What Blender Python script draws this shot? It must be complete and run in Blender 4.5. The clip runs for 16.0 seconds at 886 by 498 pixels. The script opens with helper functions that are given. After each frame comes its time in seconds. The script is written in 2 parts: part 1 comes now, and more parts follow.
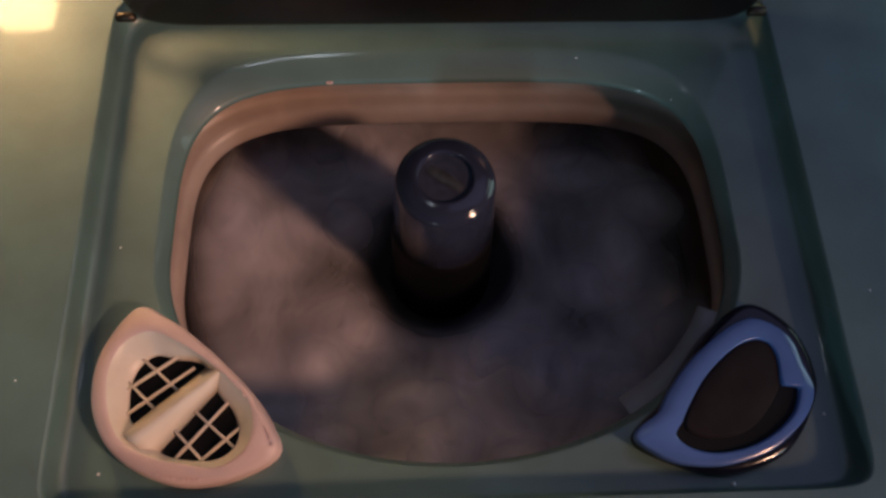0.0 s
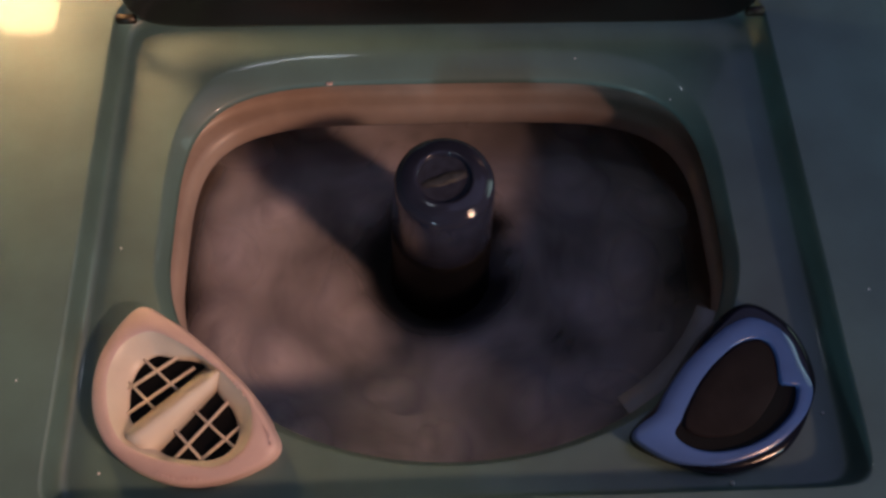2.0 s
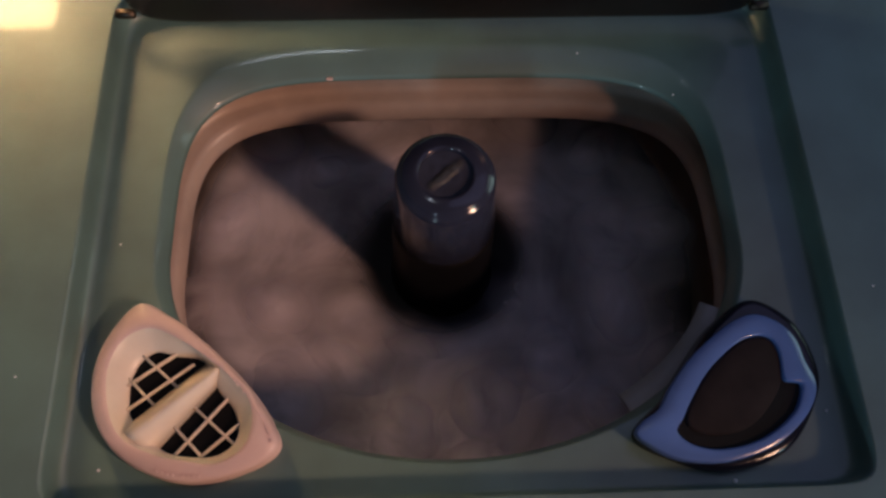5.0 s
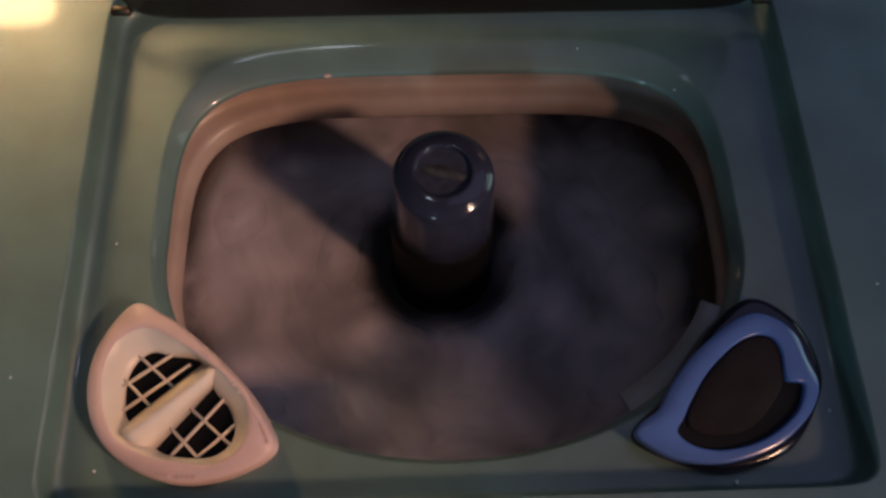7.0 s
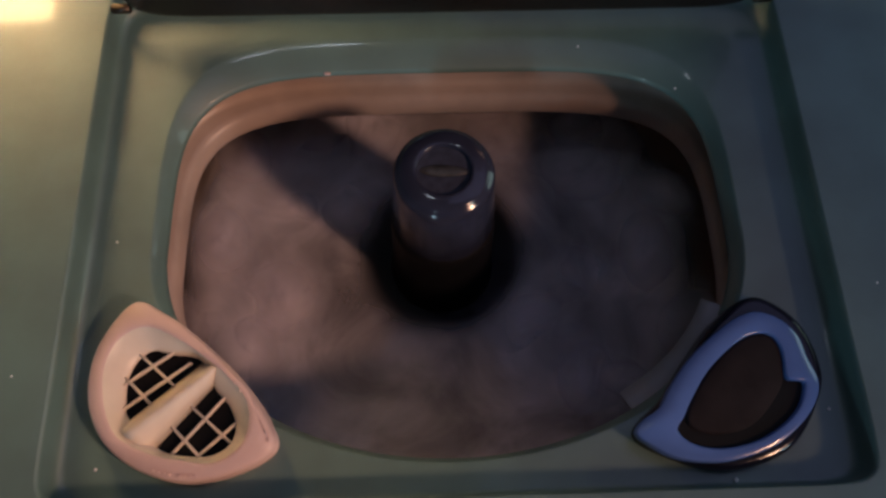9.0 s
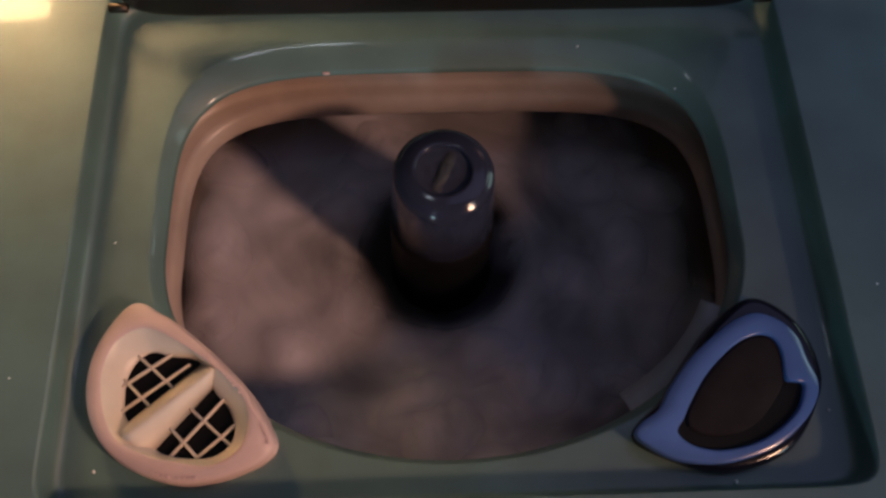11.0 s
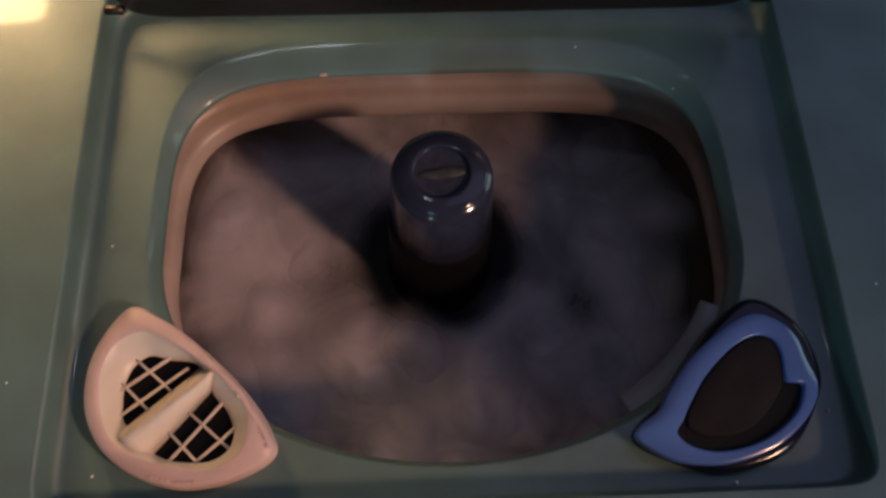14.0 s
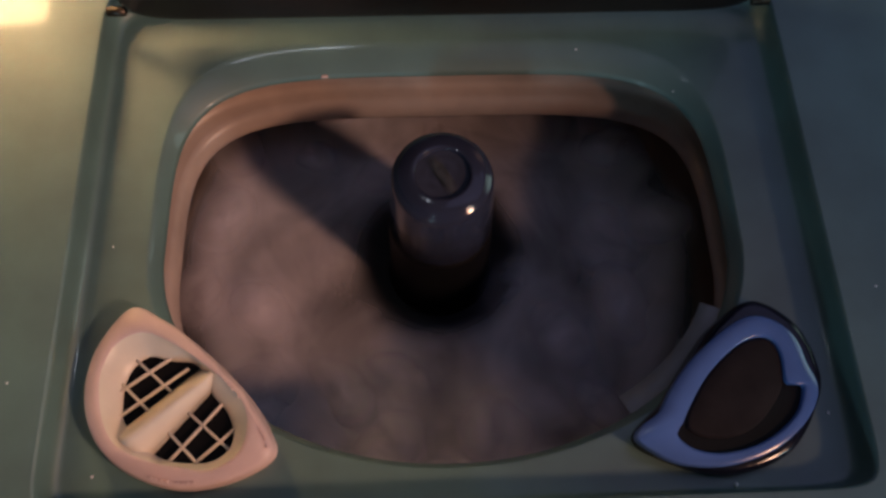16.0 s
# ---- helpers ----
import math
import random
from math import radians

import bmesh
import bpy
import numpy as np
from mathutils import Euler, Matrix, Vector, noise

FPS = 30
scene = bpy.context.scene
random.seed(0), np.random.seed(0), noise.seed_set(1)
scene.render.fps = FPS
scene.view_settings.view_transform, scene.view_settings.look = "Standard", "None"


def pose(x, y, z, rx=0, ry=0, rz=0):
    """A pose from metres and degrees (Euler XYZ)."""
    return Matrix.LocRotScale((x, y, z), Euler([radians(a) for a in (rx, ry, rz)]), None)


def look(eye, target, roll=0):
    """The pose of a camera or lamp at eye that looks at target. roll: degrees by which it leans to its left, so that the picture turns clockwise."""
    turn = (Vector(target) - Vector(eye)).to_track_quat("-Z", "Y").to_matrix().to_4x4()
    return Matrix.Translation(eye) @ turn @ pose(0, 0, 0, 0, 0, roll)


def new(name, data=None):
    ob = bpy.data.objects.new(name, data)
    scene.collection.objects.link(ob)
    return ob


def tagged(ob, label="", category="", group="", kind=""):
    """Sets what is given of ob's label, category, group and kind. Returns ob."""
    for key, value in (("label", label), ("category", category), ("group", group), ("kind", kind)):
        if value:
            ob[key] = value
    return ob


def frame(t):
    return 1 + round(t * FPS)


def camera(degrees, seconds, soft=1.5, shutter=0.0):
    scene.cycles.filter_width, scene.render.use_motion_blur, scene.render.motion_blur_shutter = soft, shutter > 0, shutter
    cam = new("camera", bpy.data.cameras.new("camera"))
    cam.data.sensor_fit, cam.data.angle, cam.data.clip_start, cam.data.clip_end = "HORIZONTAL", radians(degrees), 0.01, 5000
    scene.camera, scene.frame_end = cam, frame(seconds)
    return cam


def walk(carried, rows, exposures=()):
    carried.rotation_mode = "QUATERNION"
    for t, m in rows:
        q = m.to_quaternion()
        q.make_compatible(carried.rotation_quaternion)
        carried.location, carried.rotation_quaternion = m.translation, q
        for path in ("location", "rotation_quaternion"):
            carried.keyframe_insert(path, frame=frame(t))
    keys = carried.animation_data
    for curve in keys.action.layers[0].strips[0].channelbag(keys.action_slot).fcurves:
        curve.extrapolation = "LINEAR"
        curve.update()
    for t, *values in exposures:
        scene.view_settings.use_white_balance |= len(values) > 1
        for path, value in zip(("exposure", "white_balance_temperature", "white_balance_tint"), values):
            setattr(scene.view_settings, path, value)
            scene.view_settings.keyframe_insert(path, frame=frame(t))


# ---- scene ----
cam = camera(60.9, 16.0, soft=2.8, shutter=1.0)
PATH = [
    (0, (-0.029, -0.018, 1.43), (0.043, 0.734, -0.422), 3.9),
    (0.5, (-0.027, -0.019, 1.43), (0.035, 0.733, -0.423), 3.2),
    (1, (-0.027, -0.019, 1.429), (0.039, 0.737, -0.422), 3.4),
    (1.5, (-0.028, -0.018, 1.43), (0.045, 0.736, -0.421), 3.9),
    (2, (-0.026, -0.02, 1.431), (0.038, 0.737, -0.42), 3.2),
    (2.5, (-0.026, -0.02, 1.43), (0.037, 0.737, -0.42), 3.2),
    (3, (-0.023, -0.02, 1.429), (0.03, 0.74, -0.42), 2.3),
    (3.5, (-0.027, -0.021, 1.43), (0.038, 0.739, -0.419), 3.2),
    (4, (-0.026, -0.023, 1.429), (0.035, 0.737, -0.42), 3.0),
    (6.5, (-0.021, -0.011, 1.426), (0.026, 0.714, -0.437), 2.1),
    (7, (-0.018, -0.014, 1.424), (0.021, 0.72, -0.436), 1.4),
    (7.5, (-0.017, -0.011, 1.426), (0.025, 0.715, -0.437), 1.6),
    (8, (-0.017, -0.012, 1.426), (0.026, 0.719, -0.435), 1.6),
    (8.5, (-0.022, -0.012, 1.425), (0.029, 0.713, -0.438), 2.3),
    (9, (-0.019, -0.012, 1.425), (0.022, 0.711, -0.439), 1.6),
    (11.5, (-0.021, -0.008, 1.424), (0.029, 0.706, -0.444), 2.3),
    (12, (-0.017, -0.01, 1.421), (0.022, 0.714, -0.442), 1.3),
    (12.5, (-0.021, -0.009, 1.424), (0.03, 0.706, -0.443), 2.3),
    (13, (-0.019, -0.011, 1.423), (0.022, 0.715, -0.44), 1.4),
    (13.5, (-0.021, -0.008, 1.424), (0.032, 0.71, -0.442), 2.3),
    (14, (-0.022, -0.006, 1.424), (0.035, 0.706, -0.444), 2.6),
    (14.5, (-0.021, -0.004, 1.423), (0.033, 0.704, -0.447), 2.4),
    (15, (-0.02, -0.005, 1.422), (0.03, 0.709, -0.446), 2.0),
    (15.5, (-0.022, -0.007, 1.423), (0.034, 0.712, -0.443), 2.5),
    (16, (-0.022, -0.008, 1.424), (0.034, 0.714, -0.44), 2.6),
]
walk(cam, [(t, look(eye, target, roll)) for t, eye, target, roll in PATH])

# ---- light: warm lamp, blue evening light, small shaded lamp, added fills ----
AX, AY = -0.005, 0.250          # agitator axis
WATER = 0.758                   # level of the steam


def area_lamp(name, eye, target, size, energy, colour, size_y=None):
    data = bpy.data.lights.new(name, "AREA")
    data.energy, data.color = energy, colour
    data.shape = "RECTANGLE" if size_y else "DISK"
    data.size = size
    if size_y:
        data.size_y = size_y
    ob = new(name, data)
    ob.matrix_world = look(eye, target)
    return ob


WARM_EYE = (AX + 1.25, AY - 0.97, 1.99)
warm = bpy.data.lights.new("warm_lamp_light", "SPOT")
warm.energy, warm.color, warm.shadow_soft_size = 105.0, (1.0, 0.555, 0.375), 0.10
warm.spot_size, warm.spot_blend = radians(36), 1.0
new("warm_lamp_light", warm).matrix_world = look(WARM_EYE, (-0.62, 0.38, 0.89))
area_lamp("window_light", (-0.80, -2.15, 1.37), (0.0, 0.3, 0.9), 0.20, 9.0, (0.52, 0.82, 1.0), 0.24)
# Added weak fill from the right front, roughly in line with the warm lamp.
area_lamp("right_front_fill_light", (1.85, -1.15, 1.66), (-0.1, 0.3, 0.9), 0.30, 4.2, (0.58, 0.86, 1.0), 0.34)
# Added overhead fill for the bluish ambient; no such fixture is known.
area_lamp("overhead_fill_light", (0.95, 0.85, 2.42), (0.95, 0.85, 0.0), 1.7, 3.0, (0.50, 0.51, 1.0), 1.8)
area_lamp("small_ceiling_light", (-0.23, 0.45, 2.42), (-0.23, 0.45, 0.0), 0.10, 0.4, (0.75, 0.85, 1.0))
# Added low fill that lifts the right of the deck; the wall has no opening.
area_lamp("right_side_fill_light", (1.93, 0.70, 1.40), (0.2, 0.2, 0.9), 0.8, 4.4, (0.54, 0.78, 0.74), 0.7)

world = bpy.data.worlds.new("World")
scene.world = world
world.use_nodes = True
world.node_tree.nodes["Background"].inputs[0].default_value = (0.3, 0.4, 0.7, 1)
world.node_tree.nodes["Background"].inputs[1].default_value = 0.01
scene.view_settings.exposure = 0.0


# ---- materials ----
def material(name, colour, rough=0.5, metal=0.0, spots=0.15, scale=40.0, bump=0.05, bump_scale=300.0,
             coat=0.0, coat_ior=1.5, specular=0.5, ior=1.5, second=None, subsurface=0.0, rough_var=0.1):
    m = bpy.data.materials.new(name)
    m.use_nodes = True
    nt = m.node_tree
    b = nt.nodes["Principled BSDF"]
    tc = nt.nodes.new("ShaderNodeTexCoord")
    n1 = nt.nodes.new("ShaderNodeTexNoise")
    n1.inputs["Scale"].default_value, n1.inputs["Detail"].default_value = scale, 6
    n2 = nt.nodes.new("ShaderNodeTexNoise")
    n2.inputs["Scale"].default_value, n2.inputs["Detail"].default_value = bump_scale, 3
    nt.links.new(tc.outputs["Object"], n1.inputs["Vector"])
    nt.links.new(tc.outputs["Object"], n2.inputs["Vector"])
    mix = nt.nodes.new("ShaderNodeMix")
    mix.data_type = "RGBA"
    c2 = second or tuple(c * (1 - spots) for c in colour)
    mix.inputs["A"].default_value = (*colour, 1)
    mix.inputs["B"].default_value = (*c2, 1)
    ramp = nt.nodes.new("ShaderNodeMapRange")
    ramp.inputs["From Min"].default_value, ramp.inputs["From Max"].default_value = 0.38, 0.66
    nt.links.new(n1.outputs["Fac"], ramp.inputs["Value"])
    nt.links.new(ramp.outputs["Result"], mix.inputs["Factor"])
    nt.links.new(mix.outputs["Result"], b.inputs["Base Color"])
    rr = nt.nodes.new("ShaderNodeMapRange")
    rr.inputs["To Min"].default_value, rr.inputs["To Max"].default_value = rough * (1 - rough_var), rough * (1 + rough_var)
    nt.links.new(n1.outputs["Fac"], rr.inputs["Value"])
    nt.links.new(rr.outputs["Result"], b.inputs["Roughness"])
    b.inputs["Metallic"].default_value = metal
    b.inputs["Coat Weight"].default_value = coat
    b.inputs["Coat Roughness"].default_value = 0.08
    b.inputs["Coat IOR"].default_value = coat_ior
    b.inputs["IOR"].default_value = ior
    b.inputs["Specular IOR Level"].default_value = specular
    if subsurface:
        b.inputs["Subsurface Weight"].default_value = subsurface
        b.inputs["Subsurface Radius"].default_value = (1, 1, 1)
        b.inputs["Subsurface Scale"].default_value = 0.024
    bp = nt.nodes.new("ShaderNodeBump")
    bp.inputs["Strength"].default_value, bp.inputs["Distance"].default_value = bump, 0.002
    nt.links.new(n2.outputs["Fac"], bp.inputs["Height"])
    nt.links.new(bp.outputs["Normal"], b.inputs["Normal"])
    return m


def glow(name, colour, strength):
    m = bpy.data.materials.new(name)
    m.use_nodes = True
    b = m.node_tree.nodes["Principled BSDF"]
    b.inputs["Base Color"].default_value = (*colour, 1)
    b.inputs["Emission Color"].default_value = (*colour, 1)
    b.inputs["Emission Strength"].default_value = strength
    return m


ENAMEL = material("teal_enamel", (0.098, 0.184, 0.172), 0.55, spots=0.28, scale=14, bump=0.05, bump_scale=420, coat=0.4, coat_ior=1.6, ior=1.9)
# One white plastic in two tones; light on bowl and rim is painted in.
PLASTIC_CREAM_LIT = material("cream_lit_plastic", (0.76, 0.66, 0.56), 0.36, spots=0.10, scale=35, bump=0.06)
PLASTIC_PINK_LIT = material("pink_lit_plastic", (0.72, 0.53, 0.505), 0.38, spots=0.10, scale=35, bump=0.06)
PLASTIC_RING = material("beige_plastic", (0.44, 0.345, 0.30), 0.40, spots=0.22, scale=22, bump=0.06)
# Blue reflection on the glossy black band, put into the base colour.
BLUE_SHEEN = material("blue_sheen_plastic", (0.095, 0.18, 0.48), 0.23, spots=0.12, scale=30, bump=0.03, coat=0.3)
NAVY = material("navy_plastic", (0.030, 0.034, 0.062), 0.11, spots=0.25, scale=40, bump=0.03, coat=0.2)
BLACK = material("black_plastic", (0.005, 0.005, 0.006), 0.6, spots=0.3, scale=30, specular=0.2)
BROWN = material("brown_insert", (0.022, 0.016, 0.018), 0.8, spots=0.2, scale=60, specular=0.2)
GRIP = material("scuffed_grip", (0.060, 0.060, 0.064), 0.45, spots=0.6, scale=140, bump=0.2)
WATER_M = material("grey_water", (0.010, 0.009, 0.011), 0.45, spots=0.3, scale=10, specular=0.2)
STEEL = material("basket_enamel", (0.30, 0.22, 0.165), 0.4, spots=0.2, scale=12)
PAINT = material("wall_paint", (0.24, 0.24, 0.27), 0.8, spots=0.05, scale=3, bump=0.1)
FLOOR_M = material("vinyl_floor", (0.22, 0.19, 0.17), 0.5, spots=0.2, scale=5)
LID_M = material("dark_lid", (0.016, 0.012, 0.011), 0.25, spots=0.35, scale=18)
TAB = material("grey_plastic", (0.31, 0.29, 0.28), 0.45, spots=0.15, scale=40)
# Drops are opaque white: their glints are put into the colour.
DROP_M = material("water_drop", (0.85, 0.87, 0.9), 0.05, spots=0.05)
INK = material("black_blue_plastic", (0.008, 0.009, 0.022), 0.15, spots=0.3, scale=30)
CHROME = material("hinge_metal", (0.10, 0.08, 0.065), 0.45, metal=1.0, spots=0.3, scale=50)
CAP_FLOOR = material("dull_navy_plastic", (0.042, 0.046, 0.074), 0.38, spots=0.4, scale=160, bump=0.15, specular=0.3)
SHADE = glow("glowing_shade", (1.0, 0.62, 0.29), 42.0)
DIFFUSER = glow("bright_diffuser", (1.0, 0.67, 0.36), 70.0)


def mist_material(name, colour, low, high, soft, scale, hollow=0.0, ragged=0.0):
    """Thin lit vapour: scatters to both sides, ragged inside and fading out towards its rim."""
    m = bpy.data.materials.new(name)
    m.use_nodes = True
    nt = m.node_tree
    link = nt.links.new

    def node(kind, **values):
        n = nt.nodes.new("ShaderNode" + kind)
        for key, value in values.items():
            n.inputs[key].default_value = value
        return n
    nt.nodes.remove(nt.nodes["Principled BSDF"])
    tc, info = node("TexCoord"), node("ObjectInfo")
    shift = node("VectorMath")
    shift.operation = "MULTIPLY"
    shift.inputs[1].default_value = (37.0, 53.0, 11.0)
    link(info.outputs["Random"], shift.inputs[0])
    place = node("VectorMath")
    link(tc.outputs["Object"], place.inputs[0])
    link(shift.outputs["Vector"], place.inputs[1])
    cloud = node("TexNoise", Scale=scale, Detail=5.0, Roughness=0.52, Distortion=0.7)
    link(place.outputs["Vector"], cloud.inputs["Vector"])
    dens = node("MapRange", **{"From Min": 0.30, "From Max": 0.66, "To Min": low, "To Max": high})
    link(cloud.outputs["Fac"], dens.inputs["Value"])
    mid = node("VectorMath")
    mid.operation = "SUBTRACT"
    mid.inputs[1].default_value = (0.5, 0.5, 0.0)
    link(tc.outputs["Generated"], mid.inputs[0])
    flat = node("VectorMath")
    flat.operation = "MULTIPLY"
    flat.inputs[1].default_value = (2.0, 2.0, 0.0)
    link(mid.outputs["Vector"], flat.inputs[0])
    reach = node("VectorMath")
    reach.operation = "LENGTH"
    link(flat.outputs["Vector"], reach.inputs[0])
    torn = node("Math")
    torn.operation = "MULTIPLY_ADD"
    torn.inputs[1].default_value, torn.inputs[2].default_value = ragged, -0.5 * ragged
    link(cloud.outputs["Fac"], torn.inputs[0])
    rim = node("Math")
    link(reach.outputs["Value"], rim.inputs[0])
    link(torn.outputs[0], rim.inputs[1])
    fade = node("MapRange", **{"From Min": 0.97 - 0.24 * ragged, "From Max": soft, "To Min": 0.0, "To Max": 1.0})
    fade.interpolation_type = "SMOOTHERSTEP"
    link(rim.outputs[0], fade.inputs["Value"])
    alpha = node("Math")
    alpha.operation = "MULTIPLY"
    alpha.use_clamp = True
    link(dens.outputs["Result"], alpha.inputs[0])
    link(fade.outputs["Result"], alpha.inputs[1])
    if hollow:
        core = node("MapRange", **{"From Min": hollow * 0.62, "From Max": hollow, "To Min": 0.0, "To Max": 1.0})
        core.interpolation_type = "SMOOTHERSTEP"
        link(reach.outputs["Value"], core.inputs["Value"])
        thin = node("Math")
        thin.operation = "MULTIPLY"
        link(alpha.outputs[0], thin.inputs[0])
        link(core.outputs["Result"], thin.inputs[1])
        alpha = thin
    lit, back, both, clear, out = node("BsdfDiffuse", Color=(*colour, 1)), node("BsdfTranslucent", Color=(*colour, 1)), node("MixShader", Fac=0.4), node("BsdfTransparent"), node("MixShader")
    link(lit.outputs[0], both.inputs[1])
    link(back.outputs[0], both.inputs[2])
    link(alpha.outputs[0], out.inputs["Fac"])
    link(clear.outputs[0], out.inputs[1])
    link(both.outputs[0], out.inputs[2])
    link(out.outputs[0], nt.nodes["Material Output"].inputs["Surface"])
    return m


MIST = mist_material("steam", (0.84, 0.77, 0.83), 0.26, 0.95, 0.0, 17.0, ragged=0.6)
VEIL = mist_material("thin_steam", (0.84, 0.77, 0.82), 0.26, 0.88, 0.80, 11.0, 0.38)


# ---- mesh helpers ----
def part(name, bm, mat, parent=None, label="", smooth=True):
    me = bpy.data.meshes.new(name)
    bmesh.ops.recalc_face_normals(bm, faces=bm.faces)
    bm.to_mesh(me)
    bm.free()
    me.materials.append(mat)
    if smooth:
        me.shade_smooth()
    ob = new(name, me)
    if parent is not None:
        ob.parent = parent
    if label:
        tagged(ob, label)
    return ob


def empty(name, parent=None):
    ob = new(name)
    ob.empty_display_size = 0.02
    if parent is not None:
        ob.parent = parent
    return ob


def polar_loop(cx, cy, left, right, front, rear, nf, nr, z, count=384):
    """Closed outline round (cx, cy): half widths to each side, and how square the front and rear are."""
    pts = []
    for i in range(count):
        a = 2 * math.pi * i / count
        c, s = math.cos(a), math.sin(a)
        w = right if c > 0 else left
        h, n = (rear, nr) if s > 0 else (front, nf)
        r = ((abs(c) / w) ** n + (abs(s) / h) ** n) ** (-1 / n)
        pts.append((cx + r * c, cy + r * s, z))
    return pts


def smooth_loop(corners, z, per=10):
    """Closed Catmull-Rom outline through a few corners."""
    pts, n = [], len(corners)
    for i in range(n):
        p = [Vector(corners[(i + k - 1) % n]) for k in range(4)]
        for j in range(per):
            u = j / per
            q = 0.5 * (2 * p[1] + (p[2] - p[0]) * u + (2 * p[0] - 5 * p[1] + 4 * p[2] - p[3]) * u * u
                       + (3 * p[1] - p[0] - 3 * p[2] + p[3]) * u ** 3)
            pts.append((q.x, q.y, z))
    return pts


def inset(loop, d, z):
    """Outline moved inwards by d metres (d < 0: outwards), at height z."""
    n, out = len(loop), []
    area = sum(loop[i][0] * loop[(i + 1) % n][1] - loop[(i + 1) % n][0] * loop[i][1] for i in range(n))
    sign = 1 if area > 0 else -1
    for i in range(n):
        a, b = Vector(loop[i - 1][:2]), Vector(loop[(i + 1) % n][:2])
        t = (b - a).normalized() * sign
        out.append((loop[i][0] - t.y * d, loop[i][1] + t.x * d, z))
    return out


def scaled(loop, cx, cy, k, z):
    return [(cx + (p[0] - cx) * k, cy + (p[1] - cy) * k, z) for p in loop]


def by_angle(lp, cx, cy, count=192):
    """The outline sampled at even angles round (cx, cy)."""
    polar = sorted((math.atan2(p[1] - cy, p[0] - cx), math.hypot(p[0] - cx, p[1] - cy)) for p in lp)
    at = [-math.pi + 2 * math.pi * i / count for i in range(count)]
    r = np.interp(at, [p[0] for p in polar], [p[1] for p in polar], period=2 * math.pi)
    return [(cx + q * math.cos(a), cy + q * math.sin(a), lp[0][2]) for a, q in zip(at, r)]


def loft(loops, cap_first=False, cap_last=False, bm=None):
    bm = bm or bmesh.new()
    rings = [[bm.verts.new(p) for p in lp] for lp in loops]
    n = len(rings[0])
    for a, b in zip(rings, rings[1:]):
        for i in range(n):
            bm.faces.new((a[i], a[(i + 1) % n], b[(i + 1) % n], b[i]))
    if cap_first:
        bm.faces.new(rings[0])
    if cap_last:
        bm.faces.new(rings[-1])
    return bm


def turned(profile, cx=0.0, cy=0.0, count=64, bm=None, close=True):
    loops = [[(cx + r * math.cos(2 * math.pi * i / count), cy + r * math.sin(2 * math.pi * i / count), z)
              for i in range(count)] for r, z in profile]
    return loft(loops, close, close, bm)


def box(size, centre=(0, 0, 0), bevel=0.0, m=None, bm=None, segments=2):
    own = bmesh.new()
    bmesh.ops.create_cube(own, size=1.0)
    for v in own.verts:
        v.co = Vector((v.co.x * size[0], v.co.y * size[1], v.co.z * size[2]))
    if bevel:
        bmesh.ops.bevel(own, geom=own.edges[:], offset=bevel, segments=segments, affect="EDGES", profile=0.5)
    mm = Matrix.Translation(centre) @ (m or Matrix.Identity(4))
    own.transform(mm)
    if bm is None:
        return own
    tmp = bpy.data.meshes.new("tmp")
    own.to_mesh(tmp)
    own.free()
    bm.from_mesh(tmp)
    bpy.data.meshes.remove(tmp)
    return bm


# ---- room ----
def room():
    x0, x1, y0, y1, h = -1.7, 2.0, -2.4, 1.9, 2.45
    t = 0.1
    tagged(part("floor", box((x1 - x0 + 2 * t, y1 - y0 + 2 * t, 0.1), ((x0 + x1) / 2, (y0 + y1) / 2, -0.05)), FLOOR_M, smooth=False),
           "plain vinyl laundry room floor in the dark", "floor", kind="structure")
    tagged(part("ceiling", box((x1 - x0 + 2 * t, y1 - y0 + 2 * t, 0.1), ((x0 + x1) / 2, (y0 + y1) / 2, h + 0.05)), PAINT, smooth=False),
           "plain painted ceiling of a dim room", "ceiling", kind="structure")
    for name, size, centre in (
            ("wall_north", (x1 - x0 + 2 * t, t, h), ((x0 + x1) / 2, y1 + t / 2, h / 2)),
            ("wall_south", (x1 - x0 + 2 * t, t, h), ((x0 + x1) / 2, y0 - t / 2, h / 2)),
            ("wall_west", (t, y1 - y0, h), (x0 - t / 2, (y0 + y1) / 2, h / 2)),
            ("wall_east", (t, y1 - y0, h), (x1 + t / 2, (y0 + y1) / 2, h / 2))):
        tagged(part(name, box(size, centre), PAINT, smooth=False), "plain painted wall of a dim room", "wall", kind="structure")


# ---- washing machine ----
CX, CY = -0.003, 0.20
TOP = 0.92


LAMP_AT = (-0.418, 0.572, TOP + 0.001)      # small lamp at the rear corner of the machine


def opening(d, z, rear=0.0, count=384):
    """The rounded opening of the deck, widened by d."""
    return polar_loop(CX, CY, 0.2155 + d, 0.217 + d, 0.158 + d * (0.45 if d > 0 else -0.6), 0.160 + d + rear, 2.0, 4.4, z, count)


def seat(d, z):
    """The rectangle in which the lid lies, narrowed by d."""
    return polar_loop(CX, CY, 0.270 - d, 0.275 - d, 0.185 - d * 0.7, 0.222 - d, 26, 26, z)


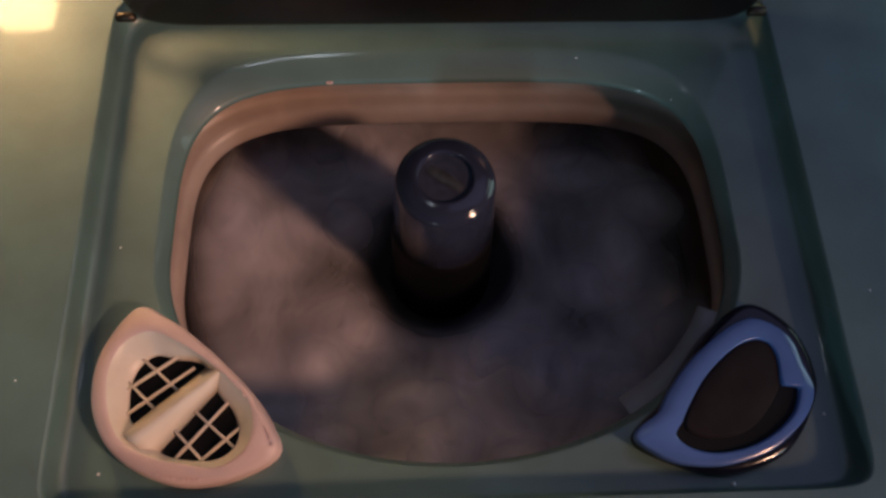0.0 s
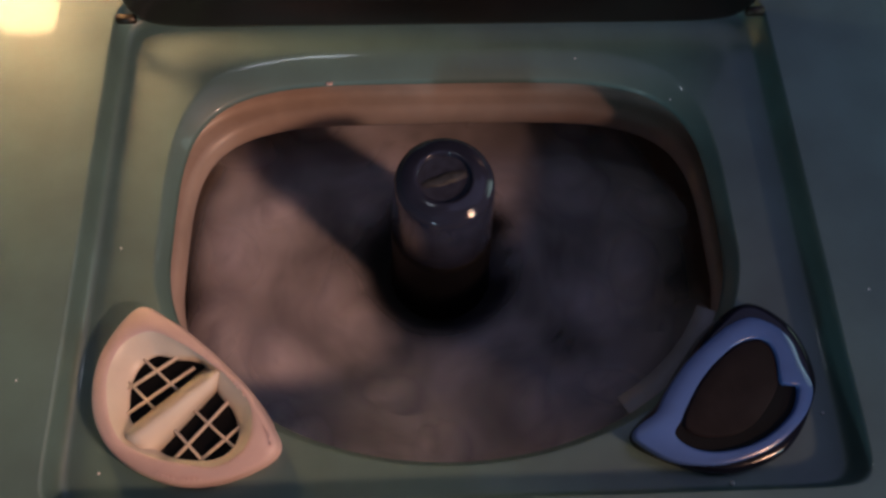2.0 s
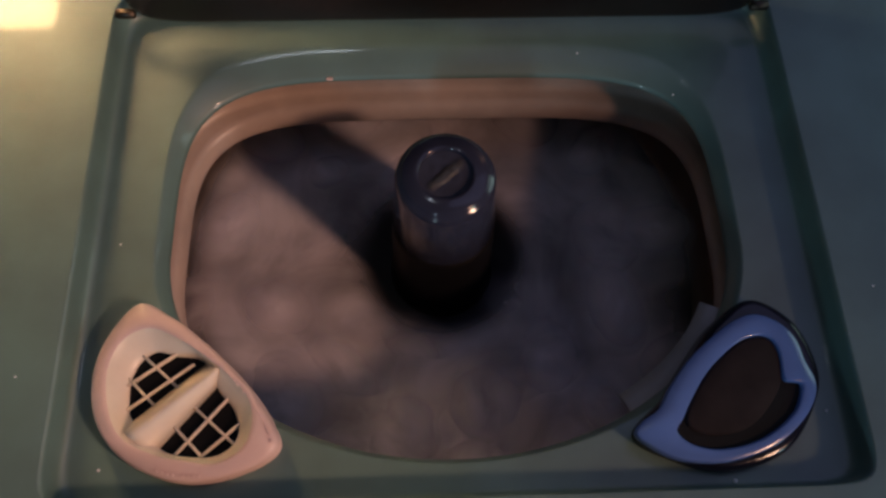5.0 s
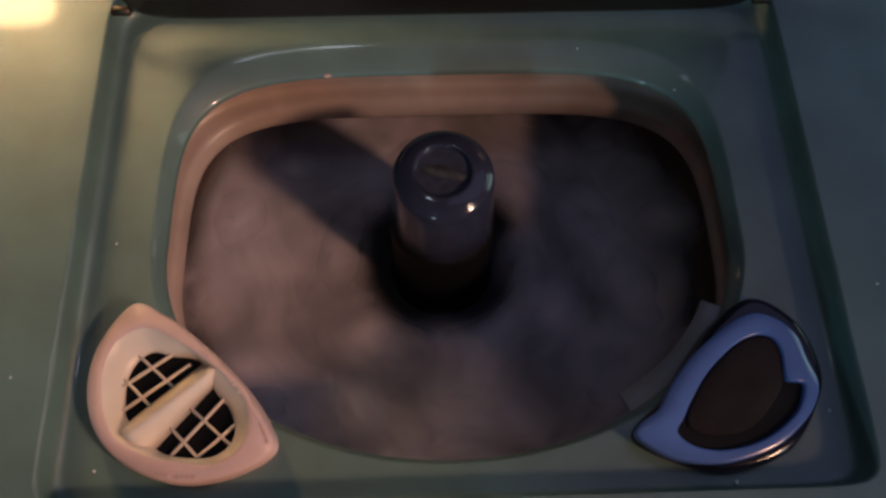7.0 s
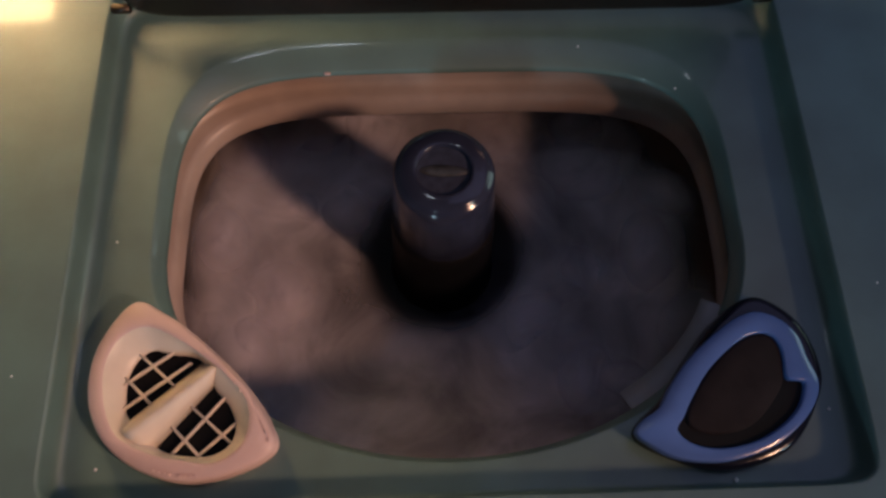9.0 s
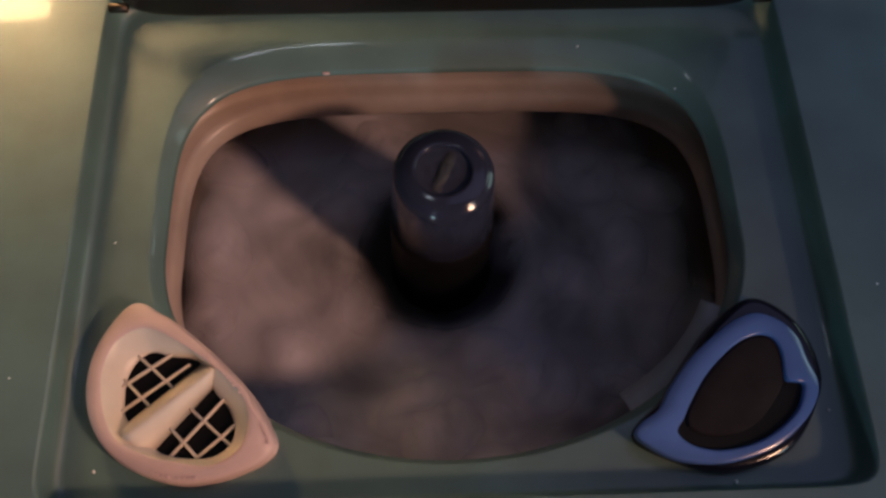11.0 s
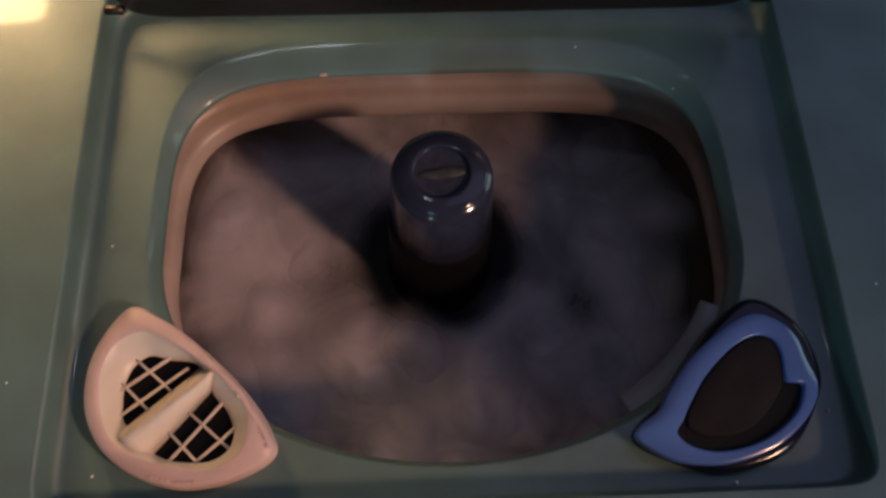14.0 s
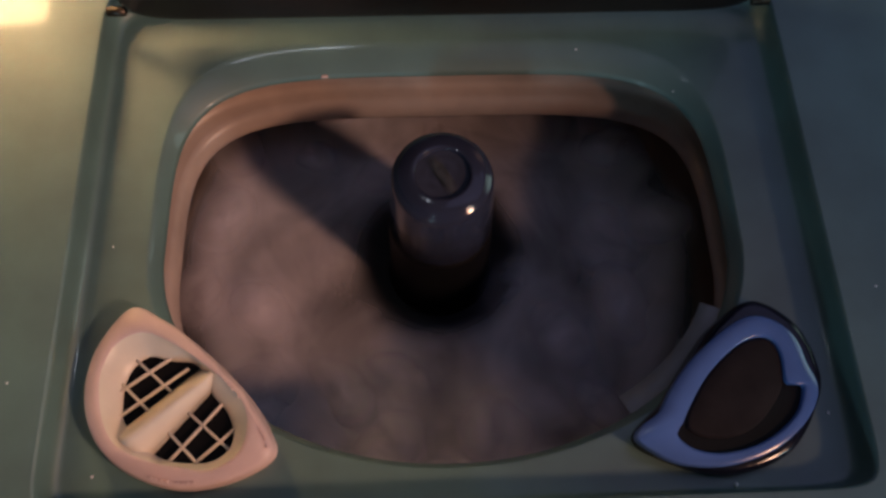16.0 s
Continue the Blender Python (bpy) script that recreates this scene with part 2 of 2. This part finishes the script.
def washing_machine():
    w = empty("washing_machine")
    tagged(w, "teal enamelled top-loading washing machine with open lid", "washing machine")
    # cabinet with its flat top round the recess
    outer = [polar_loop(CX, CY, 0.475 + o, 0.390 + o, 0.29 + o, 0.44 + o, 30, 30, z) for o, z in
             ((0.0, 0.03), (0.0, TOP - 0.012), (-0.003, TOP - 0.004), (-0.010, TOP), (-0.013, TOP))]
    part("cabinet", loft(outer + [seat(-0.0025, TOP), seat(-0.0012, TOP - 0.0005), seat(-0.0003, TOP - 0.0022), seat(0.0, TOP - 0.0065)]), ENAMEL, w)
    # recess with a ledge that leans inwards and then rolls down to the tub opening
    deck = [seat(0.0, TOP - 0.0065), seat(0.0004, TOP - 0.013), seat(0.0010, TOP - 0.0185), seat(0.0025, TOP - 0.0220), seat(0.0050, TOP - 0.0233), seat(0.0075, TOP - 0.0236),
            opening(0.0098, TOP - 0.0264, 0.0200), opening(0.0092, TOP - 0.0265, 0.0192), opening(0.0086, TOP - 0.0267, 0.0184), opening(0.0080, TOP - 0.0271, 0.0173), opening(0.0072, TOP - 0.0277, 0.0158),
            opening(0.0046, TOP - 0.0316, 0.0078), opening(0.0018, TOP - 0.0360, 0.0020), opening(0.0, TOP - 0.039), opening(0.0015, TOP - 0.0415), opening(0.006, TOP - 0.043)]
    part("lid_recess", loft(deck), ENAMEL, w, "teal enamel recess sloping into the tub opening")
    # beige guard under the opening
    g = [polar_loop(CX, CY, left, left + 0.0068, left - 0.049, rear, 2.0, 4.4, z) for left, rear, z in (
        (0.2420, 0.1800, 0.8770), (0.2415, 0.1798, 0.8600), (0.2400, 0.1790, 0.8450), (0.2385, 0.1775, 0.8405), (0.2345, 0.1740, 0.8385), (0.2290, 0.1690, 0.8378),
        (0.2252, 0.1645, 0.8362), (0.2234, 0.1615, 0.8325), (0.2224, 0.1597, 0.8280), (0.2220, 0.1588, 0.8235), (0.2225, 0.1585, 0.8195), (0.2250, 0.1590, 0.8170), (0.2450, 0.1900, 0.8170))]
    part("splash_guard", loft(g), PLASTIC_RING, w, "beige plastic splash guard round the tub mouth")
    strip = [i for i in range(384) if -0.80 < math.atan2(opening(0, 0)[i][1] - CY, opening(0, 0)[i][0] - CX) < -0.24]
    bm = bmesh.new()
    rows = [[bm.verts.new(lp[i]) for i in strip] for lp in (opening(0.002, 0.8785), inset(opening(0, 0), 0.006, 0.8780), inset(opening(0, 0), 0.0145, 0.8765),
                                                          inset(opening(0, 0), 0.0145, 0.8745), opening(0.002, 0.8745))]
    for a, b in zip(rows, rows[1:]):
        for i in range(len(strip) - 1):
            bm.faces.new((a[i], a[i + 1], b[i + 1], b[i]))
    part("guard_tab", bm, TAB, w, "dull grey plastic strip at the lip")
    part("clip", box((0.006, 0.003, 0.002), (-0.100, 0.3600, 0.8830), 0.001, bm=bmesh.new()), PLASTIC_PINK_LIT, w, "small pale clip on the rear lip")
    part("tub", turned([(0.262, 0.87), (0.262, 0.52), (0.25, 0.50), (0.05, 0.50)], AX, AY, 96, close=False), STEEL, w, "dark enamelled wash tub")
    return w


def lid(w):
    """The lid, standing open and leaning back a little."""
    m = Matrix.Translation((0.0, 0.3985, TOP - 0.002)) @ pose(0, 0, 0, 82)

    def plate(half, low, high, square, profile):
        mid, tall = (low + high) / 2, (high - low) / 2
        bm = loft([polar_loop(0, mid, half - d, half - d, tall - d, tall - d, square, square, z) for d, z in profile], True, True)
        bm.transform(m)
        return bm
    ob = part("lid", plate(0.259, 0.0, 0.40, 16, ((0.006, -0.008), (0.002, -0.006), (0.0, -0.002), (0.0, 0.004), (0.002, 0.008), (0.006, 0.010))),
              LID_M, w, "dark lid standing open at the rear")
    part("inner_panel", plate(0.236, 0.03, 0.37, 14, ((0.0, 0.0095), (0.002, 0.013), (0.006, 0.014))), LID_M, ob)
    for x in (-0.263, 0.263):
        part("hinge", turned([(0.002, -0.008), (0.004, -0.007), (0.004, 0.007), (0.002, 0.008)], 0, 0, 20), CHROME, ob,
             "worn metal hinge pin").matrix_basis = Matrix.Translation((x, 0.3995, TOP + 0.002)) @ pose(0, 0, 0, 0, 90)
    return ob


LEAF = [(-0.2297, 0.1541), (-0.2079, 0.1458), (-0.1860, 0.1302), (-0.1559, 0.1021), (-0.1351, 0.0756), (-0.1242, 0.0512),
        (-0.1455, 0.0356), (-0.1819, 0.0286), (-0.2172, 0.0390), (-0.2427, 0.0602), (-0.2542, 0.0907), (-0.2505, 0.1245)]
MOUTH = [(-0.2300, 0.0838), (-0.2304, 0.0999), (-0.2252, 0.1130), (-0.2147, 0.1202), (-0.2014, 0.1169), (-0.1815, 0.1125), (-0.1684, 0.0908), (-0.1583, 0.0793), (-0.1531, 0.0657), (-0.1555, 0.0550), (-0.1651, 0.0476), (-0.1804, 0.0463), (-0.2034, 0.0516), (-0.2259, 0.0719)]
BOWL = [(-0.2433, 0.1093), (-0.2353, 0.1272), (-0.2177, 0.1351), (-0.1959, 0.1261), (-0.1755, 0.1123), (-0.1585, 0.0988), (-0.1457, 0.0841), (-0.1416, 0.0668), (-0.1474, 0.0503), (-0.1649, 0.0407), (-0.1863, 0.0433), (-0.2064, 0.0477), (-0.2274, 0.0580), (-0.2370, 0.0712), (-0.2426, 0.0901)]
BARS = [((-0.2308, 0.0972), (-0.2025, 0.1166)), ((-0.2295, 0.0800), (-0.1919, 0.1070)), ((-0.2233, 0.1172), (-0.1971, 0.0941)), ((-0.2290, 0.0983), (-0.2116, 0.0814)), ((-0.1948, 0.0481), (-0.1640, 0.0829)), ((-0.1777, 0.0460), (-0.1534, 0.0671)), ((-0.1838, 0.0793), (-0.1551, 0.0540)), ((-0.1955, 0.0656), (-0.1761, 0.0460))]


def bleach_dispenser(w):
    cx, cy = -0.192, 0.0845
    o = by_angle(smooth_loop(LEAF, 0.900, 12), cx, cy)
    lip, hole = by_angle(smooth_loop(BOWL, 0.909, 14), cx, cy), by_angle(smooth_loop(MOUTH, 0.899, 14), cx, cy)

    def between(k, z):
        return [(p[0] + (q[0] - p[0]) * k, p[1] + (q[1] - p[1]) * k, z) for p, q in zip(lip, hole)]
    rim = [inset(o, -0.0005, 0.886), inset(o, 0.0, 0.904), inset(o, 0.0010, 0.9078), inset(o, 0.0025, 0.9098), between(-0.25, 0.9106), between(-0.06, 0.9106),
           between(0.02, 0.9100)]
    d = part("bleach_dispenser", loft(rim), PLASTIC_PINK_LIT, w, "off-white plastic dispenser, painted pinkish as lit, with a barred grille")
    part("bowl", loft([between(0.02, 0.9100), between(0.10, 0.9088), between(0.35, 0.9062), between(0.70, 0.9028), between(0.92, 0.9004), between(1.0, 0.8990), between(1.0, 0.8975)]),
         PLASTIC_CREAM_LIT, d, "off-white plastic bowl, painted cream as lit, falling to the grille")
    # Flat black sheet: shade of the deep cup, put into the colour.
    part("cup", loft([scaled(hole, cx, cy, 1.03, 0.8975), scaled(hole, cx, cy, 0.9, 0.8968)], cap_last=True), BLACK, d, "black sheet for the shade in the cup under the grille")
    # raised bar: a steep flank, a rounded crest and a long flank, wider at its front end
    ends = (((-0.2295, 0.0696), (-0.2241, 0.0626), (-0.2199, 0.0594), (-0.2086, 0.0502)),
            ((-0.1798, 0.1113), (-0.1691, 0.1038), (-0.1672, 0.1031), (-0.1717, 0.0921)))
    loops = []
    for k in range(13):
        u = -0.03 + 1.05 * k / 12
        a, b, c, e = [Vector(p).lerp(Vector(q), u) for p, q in zip(*ends)]
        ring = []
        for p, q, t, z in ((a, a, 0, 0.8972), (a, b, 0.55, 0.9050), (a, b, 0.85, 0.9096), (b, c, 0.25, 0.9112), (b, c, 0.75, 0.9113), (c, e, 0.12, 0.9102), (c, e, 0.5, 0.9058), (e, e, 0, 0.8972)):
            v = p.lerp(q, t)
            ring.append((v.x, v.y, z))
        loops.append(ring)
    part("ridge", loft(loops, True, True), PLASTIC_CREAM_LIT, d, "raised off-white bar, painted cream as lit, across the dispenser")
    # worn raised lettering on the rim, too small to read
    edge = inset(smooth_loop(LEAF, 0.9, 40), 0.0040, 0.9103)
    for start, count in ((96, 11), (150, 12), (270, 10)):
        for k in range(count):
            i = start + k * 4
            p, q = Vector(edge[i]), Vector(edge[i + 3])
            if k % 5 == 4:
                continue
            c = (p + q) / 2
            part("letter_bar", box(((q - p).length * 0.7, 0.0014, 0.0016), (c.x, c.y, 0.9103), 0.0,
                                   pose(0, 0, 0, 0, 0, math.degrees(math.atan2(q.y - p.y, q.x - p.x))), bmesh.new()), PLASTIC_PINK_LIT, d, smooth=False)
    # bars of the grille
    for p, q in BARS:
        p, q = Vector((*p, 0.8992)), Vector((*q, 0.8992))
        run = q - p
        part("grille_bar", box((run.length + 0.012, 0.0019, 0.0036), (p + q) / 2, 0.0005,
                               pose(0, 0, 0, 0, 0, math.degrees(math.atan2(run.y, run.x))), bmesh.new(), 1), PLASTIC_CREAM_LIT, d)
    return d


DROP = [(0.2164, 0.1474), (0.1884, 0.1323), (0.1655, 0.1068), (0.1447, 0.0798), (0.1182, 0.0527), (0.1447, 0.0340),
        (0.1821, 0.0257), (0.2237, 0.0392), (0.2497, 0.0725), (0.2549, 0.0974), (0.2445, 0.1286)]
BAND = [(0.2154, 0.1330), (0.2307, 0.1259), (0.2395, 0.1143), (0.2427, 0.0993), (0.2472, 0.0829), (0.2423, 0.0688), (0.2304, 0.0552), (0.2117, 0.0421), (0.1874, 0.0337), (0.1662, 0.0315), (0.1426, 0.0351), (0.1249, 0.0448), (0.1180, 0.0518), (0.1225, 0.0593), (0.1362, 0.0684), (0.1453, 0.0822), (0.1618, 0.1016), (0.1810, 0.1178), (0.1998, 0.1296)]
WELL = [(0.2152, 0.1178), (0.2227, 0.1138), (0.2261, 0.1035), (0.2261, 0.0856), (0.2357, 0.0841), (0.2362, 0.0778), (0.2287, 0.0639), (0.2117, 0.0506), (0.1926, 0.0427), (0.1711, 0.0400), (0.1544, 0.0439), (0.1456, 0.0526), (0.1510, 0.0610), (0.1570, 0.0713), (0.1709, 0.0905), (0.1882, 0.1064), (0.2027, 0.1153)]
INSERT = [(0.2158, 0.1170), (0.2226, 0.1130), (0.2257, 0.1021), (0.2233, 0.0839), (0.2125, 0.0682), (0.1995, 0.0564), (0.1842, 0.0504), (0.1665, 0.0501), (0.1553, 0.0547), (0.1535, 0.0613), (0.1584, 0.0716), (0.1723, 0.0908), (0.1896, 0.1065), (0.2037, 0.1150)]


def softener_dispenser(w):
    cx, cy = 0.1946, 0.082

    o, c = by_angle(smooth_loop(DROP, 0.900, 24), cx, cy), by_angle(smooth_loop(WELL, 0.926, 24), cx, cy)
    i = smooth_loop(INSERT, 0.92, 16)
    skirt = [inset(o, 0.0, 0.886), inset(o, 0.0005, 0.902), inset(o, 0.0015, 0.906), inset(o, 0.004, 0.9082), inset(o, 0.008, 0.9084)]
    d = part("softener_dispenser", loft(skirt, cap_last=True), INK, w, "glossy black plastic dispenser with a brown well")
    b = by_angle(smooth_loop(BAND, 0.9128, 16), cx, cy)
    part("band", loft([scaled(b, cx, cy, 1.012, 0.906), scaled(b, cx, cy, 1.010, 0.9100), scaled(b, cx, cy, 1.0, 0.9121), scaled(b, cx, cy, 0.985, 0.9128),
                       scaled(c, cx, cy, 1.05, 0.9128), scaled(c, cx, cy, 1.02, 0.9125), scaled(c, cx, cy, 1.0, 0.9115), scaled(c, cx, cy, 0.995, 0.9080)]), BLUE_SHEEN, d, "raised glossy black band, its blue reflection painted on")
    part("well", loft([scaled(c, cx, cy, 1.01, 0.9088), scaled(c, cx, cy, 0.98, 0.9088)], cap_last=True), BLACK, d, "black well floor")
    part("insert", loft([scaled(i, cx, cy, 1.0, 0.9086), scaled(i, cx, cy, 0.99, 0.9105), scaled(i, cx, cy, 0.94, 0.9112), scaled(i, cx, cy, 0.5, 0.9116)],
                        cap_last=True), BROWN, d, "dull brown insert")
    return d


def agitator(w):
    base = empty("agitator", w)
    tagged(base, "dark agitator post with a navy cap")
    base.matrix_basis = pose(AX, AY, 0)
    part("post", turned([(0.07, 0.60), (0.0520, 0.70), (0.0475, 0.745), (0.0462, 0.79), (0.0450, 0.822), (0.0440, 0.835), (0.0388, 0.835)]), BLACK, base)
    part("cap", turned([(0.0415, 0.8230), (0.0436, 0.8250), (0.0444, 0.8290), (0.0398, 0.9010), (0.0394, 0.9075), (0.0384, 0.9105), (0.0368, 0.9122), (0.0352, 0.9128), (0.0346, 0.9138), (0.0330, 0.9152),
                        (0.0240, 0.9170), (0.0219, 0.9170), (0.0212, 0.9164), (0.0207, 0.9150), (0.0204, 0.9136)], close=False), NAVY, base,
         "glossy navy cap with a sunken top")
    part("cap_floor", turned([(0.0205, 0.9134), (0.0150, 0.9131), (0.0006, 0.9131)], close=False), CAP_FLOOR, base, "dull scuffed floor of the cap")
    bm = bmesh.new()
    bmesh.ops.create_uvsphere(bm, u_segments=28, v_segments=14, radius=1.0)
    for v in bm.verts:
        k = 1 + 0.22 * noise.noise(v.co * 2.5)
        v.co = Vector((v.co.x * 0.0048 * k, v.co.y * 0.0188, 0.9133 + v.co.z * 0.0016 * k))
    part("grip", bm, GRIP, base, "scuffed grip bar in the cap")
    return base


def mist_dome(radius, height, seed, squash):
    """A billowing dome of steam with lumps on it."""
    bm = bmesh.new()
    rings, count = 20, 48
    off = Vector((seed * 3.7, seed * 1.9, seed * 0.7))
    top = bm.verts.new((0, 0, height))
    rows = []
    for i in range(1, rings + 1):
        u = i / rings
        row = []
        for j in range(count):
            a = 2 * math.pi * j / count
            p = Vector((radius * u * math.cos(a), radius * squash * u * math.sin(a), 0))
            z = height * (1 - u * u) ** 1.5 + (1 - u * u) * (0.0042 * noise.noise(p * 18 + off) + 0.0010 * noise.noise(p * 50 + off))
            row.append(bm.verts.new((p.x, p.y, z)))
        rows.append(row)
    for j in range(count):
        bm.faces.new((top, rows[0][j], rows[0][(j + 1) % count]))
    for a, b in zip(rows, rows[1:]):
        for j in range(count):
            bm.faces.new((a[j], b[j], b[(j + 1) % count], a[(j + 1) % count]))
    return bm


def mist_layer():
    """The thin layer of steam that lies over the water, lowest round the post."""
    bm = bmesh.new()
    rings, count = 60, 200
    rows = []
    for i in range(rings):
        r = 0.056 + (0.258 - 0.056) * i / (rings - 1)
        row = []
        for j in range(count):
            a = 2 * math.pi * j / count
            k = r + 0.020 * noise.noise(Vector((math.cos(a), math.sin(a), 0)) * 1.6) * (0.258 - r) / 0.20
            p = Vector((k * math.cos(a), k * math.sin(a), 0))
            z = 0.034 * ((r - 0.056) / 0.20) ** 0.6 - 0.024 + 0.008 * noise.noise(p * 9) + 0.003 * noise.noise(p * 28)
            row.append(bm.verts.new((p.x, p.y, z)))
        rows.append(row)
    for a, b in zip(rows, rows[1:]):
        for j in range(count):
            bm.faces.new((a[j], a[(j + 1) % count], b[(j + 1) % count], b[j]))
    return part("steam_layer", bm, VEIL)


def water_drops():
    """Small drops splashed on the enamel."""
    for x, y, z, r in ((-0.246, 0.040, 0.8965, 0.0012), (0.2585, 0.066, 0.8965, 0.0012), (0.185, 0.0205, 0.8975, 0.0016), (-0.252, 0.205, 0.8965, 0.0009),
                       (0.112, 0.3735, 0.8955, 0.0011), (0.188, 0.330, 0.8960, 0.0009), (0.300, 0.150, TOP, 0.0009), (-0.30, 0.10, TOP, 0.0009)):
        bm = turned([(r * math.cos(a), z + r * 0.7 * math.sin(a)) for a in (0.0, 0.4, 0.8, 1.2, 1.5)], x, y, 14)
        tagged(part("water_drop", bm, DROP_M), "tiny water drop on the teal enamel, its glint painted white", "water drop", "drops on the enamel")


PERIOD, EXTREME = 0.908, 0.30


def swing(t):
    s = -math.cos(2 * math.pi * (t - EXTREME) / PERIOD)
    return 1.25 * s - 0.25 * s ** 3


def table_lamp():
    """Small lamp with a tapered glowing shade, seen mirrored in the enamel."""
    e = tagged(empty("table_lamp"), "small lamp with a glowing amber shade on the machine", "lamp")
    e.matrix_basis = pose(*LAMP_AT)
    part("base", turned([(0.034, 0.0), (0.034, 0.006), (0.012, 0.012), (0.004, 0.016)], count=32), CHROME, e)
    part("stem", turned([(0.004, 0.010), (0.004, 0.15)], count=16), CHROME, e)
    bm = loft([polar_loop(0, 0, w, w, w * 0.45, w * 0.45, 7, 7, z, 64) for w, z in ((0.049, 0.130), (0.052, 0.133), (0.039, 0.230), (0.036, 0.234))], False, True)
    part("shade", bm, SHADE, e, "glowing amber shade")
    part("diffuser", loft([polar_loop(0, 0, w, w, w * 0.45, w * 0.45, 7, 7, z, 64) for w, z in ((0.048, 0.1315), (0.046, 0.1305))], False, True), DIFFUSER, e)


room()
table_lamp()
WASHER = washing_machine()
lid(WASHER)
bleach_dispenser(WASHER)
softener_dispenser(WASHER)
AGITATOR = agitator(WASHER)
water_drops()
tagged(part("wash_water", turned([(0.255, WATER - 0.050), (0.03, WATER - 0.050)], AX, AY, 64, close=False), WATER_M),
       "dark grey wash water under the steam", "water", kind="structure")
LAYER = tagged(mist_layer(), "thin grey steam lying over the dark wash water", "steam")
rng = random.Random(7)
PUFFS = []
DOMES = []
for i in range(9):
    radius, squash = 0.066 + 0.0036 * i, 0.60 + 0.045 * (i * 4 % 9)
    ob = part("steam_puff", mist_dome(radius, 0.007 + 0.0006 * (i * 5 % 9), i + 1, squash), MIST)
    DOMES.append((ob.data, radius))
    PUFFS.append([ob, radius])
for i in range(19):
    me, radius = DOMES[i * 4 % 9]
    PUFFS.append([new("steam_puff", me), radius])
for i, puff in enumerate(PUFFS):
    tagged(puff[0], "soft pale puff of steam over the dark wash water", "steam", "puffs of steam in the tub")
    share = (i + 0.5) / len(PUFFS)
    puff += [0.070 + 0.168 * share ** 0.62, i * 2.39996, rng.uniform(0, 6.28), rng.uniform(-0.012, 0.012), rng.uniform(0, 360)]

# openings in the steam, placed to fit the camera's view: time, place from the agitator's axis, half width
TORN_NEAR = ((1.0, -0.021, -0.090, 0.020), (1.5, 0.078, -0.035, 0.016), (2.0, 0.055, -0.060, 0.014), (2.5, 0.030, -0.083, 0.022), (3.0, -0.009, -0.088, 0.025),
             (3.5, -0.011, -0.096, 0.024), (4.0, 0.074, -0.019, 0.015), (6.5, -0.005, -0.087, 0.026), (7.1, -0.050, -0.095, 0.020), (7.5, 0.040, -0.082, 0.025),
             (8.0, 0.011, -0.086, 0.024), (9.0, -0.025, -0.100, 0.038), (12.0, -0.020, -0.088, 0.046), (12.5, -0.024, -0.100, 0.022), (13.0, -0.038, -0.092, 0.018),
             (13.5, 0.055, -0.053, 0.016), (15.5, 0.050, -0.050, 0.016), (16.0, 0.010, -0.098, 0.014))
TORN_FAR = ((0.0, -0.210, -0.054, 0.026), (2.5, 0.100, -0.083, 0.017), (2.5, 0.063, -0.162, 0.017), (3.0, -0.121, -0.158, 0.018), (3.5, -0.041, -0.161, 0.014),
            (7.0, -0.165, -0.065, 0.012), (7.0, 0.070, -0.157, 0.011), (8.0, -0.074, -0.113, 0.024), (9.0, -0.081, -0.121, 0.026), (9.0, 0.051, -0.158, 0.016),
            (12.0, 0.037, -0.167, 0.013), (12.5, 0.056, -0.170, 0.012), (13.5, 0.121, -0.091, 0.019), (13.5, 0.082, -0.158, 0.020), (14.5, 0.131, -0.080, 0.026),
            (14.5, 0.056, -0.157, 0.022), (15.0, 0.107, -0.113, 0.024), (15.0, 0.059, -0.156, 0.020), (15.5, 0.077, -0.112, 0.016), (15.5, 0.074, -0.156, 0.015))


def motions():
    steps = [k / 15 for k in range(241)]
    walk(AGITATOR, [(t, pose(AX, AY, 0, 0, 0, 94 * swing(t))) for t in steps])
    steps = [k / 10 for k in range(161)]
    walk(LAYER, [(t, pose(AX, AY, WATER, 0, 0, 14 * swing(t - 0.10) + 2.2 * t)) for t in steps])
    for ob, radius, r, a, ph, drift, turn in PUFFS:
        amp = 0.75 * max(0.10, 1 - r / 0.22)
        rows = []
        for t in steps:
            ang = a + amp * swing(t - 0.06 - 0.7 * r) + drift * t
            rad = r + 0.010 * math.sin(1.3 * t + ph)
            x, y = rad * math.cos(ang), rad * math.sin(ang)
            for when, gx, gy, size in TORN_NEAR + TORN_FAR:
                force = math.exp(-((t - when) / 0.17) ** 2)
                if force > 0.01:
                    dx, dy = x - gx, y - gy
                    far = math.hypot(dx, dy) + 1e-6
                    k = (far ** 3 + (force * (1.15 * size + 0.62 * radius)) ** 3) ** (1 / 3) / far
                    x, y = gx + dx * k, gy + dy * k
            far = math.hypot(x, y)
            z = WATER - 0.024 + 0.026 * min(1, max(0, (far - 0.07) / 0.13)) + 0.005 * math.sin(2.3 * t + 2 * ph)
            rows.append((t, pose(AX + x, AY + y, z, 4 * math.sin(1.7 * t + ph), 4 * math.cos(1.3 * t + ph), turn + math.degrees(ang) + 25 * math.sin(0.7 * t + ph))))
        walk(ob, rows)


motions()
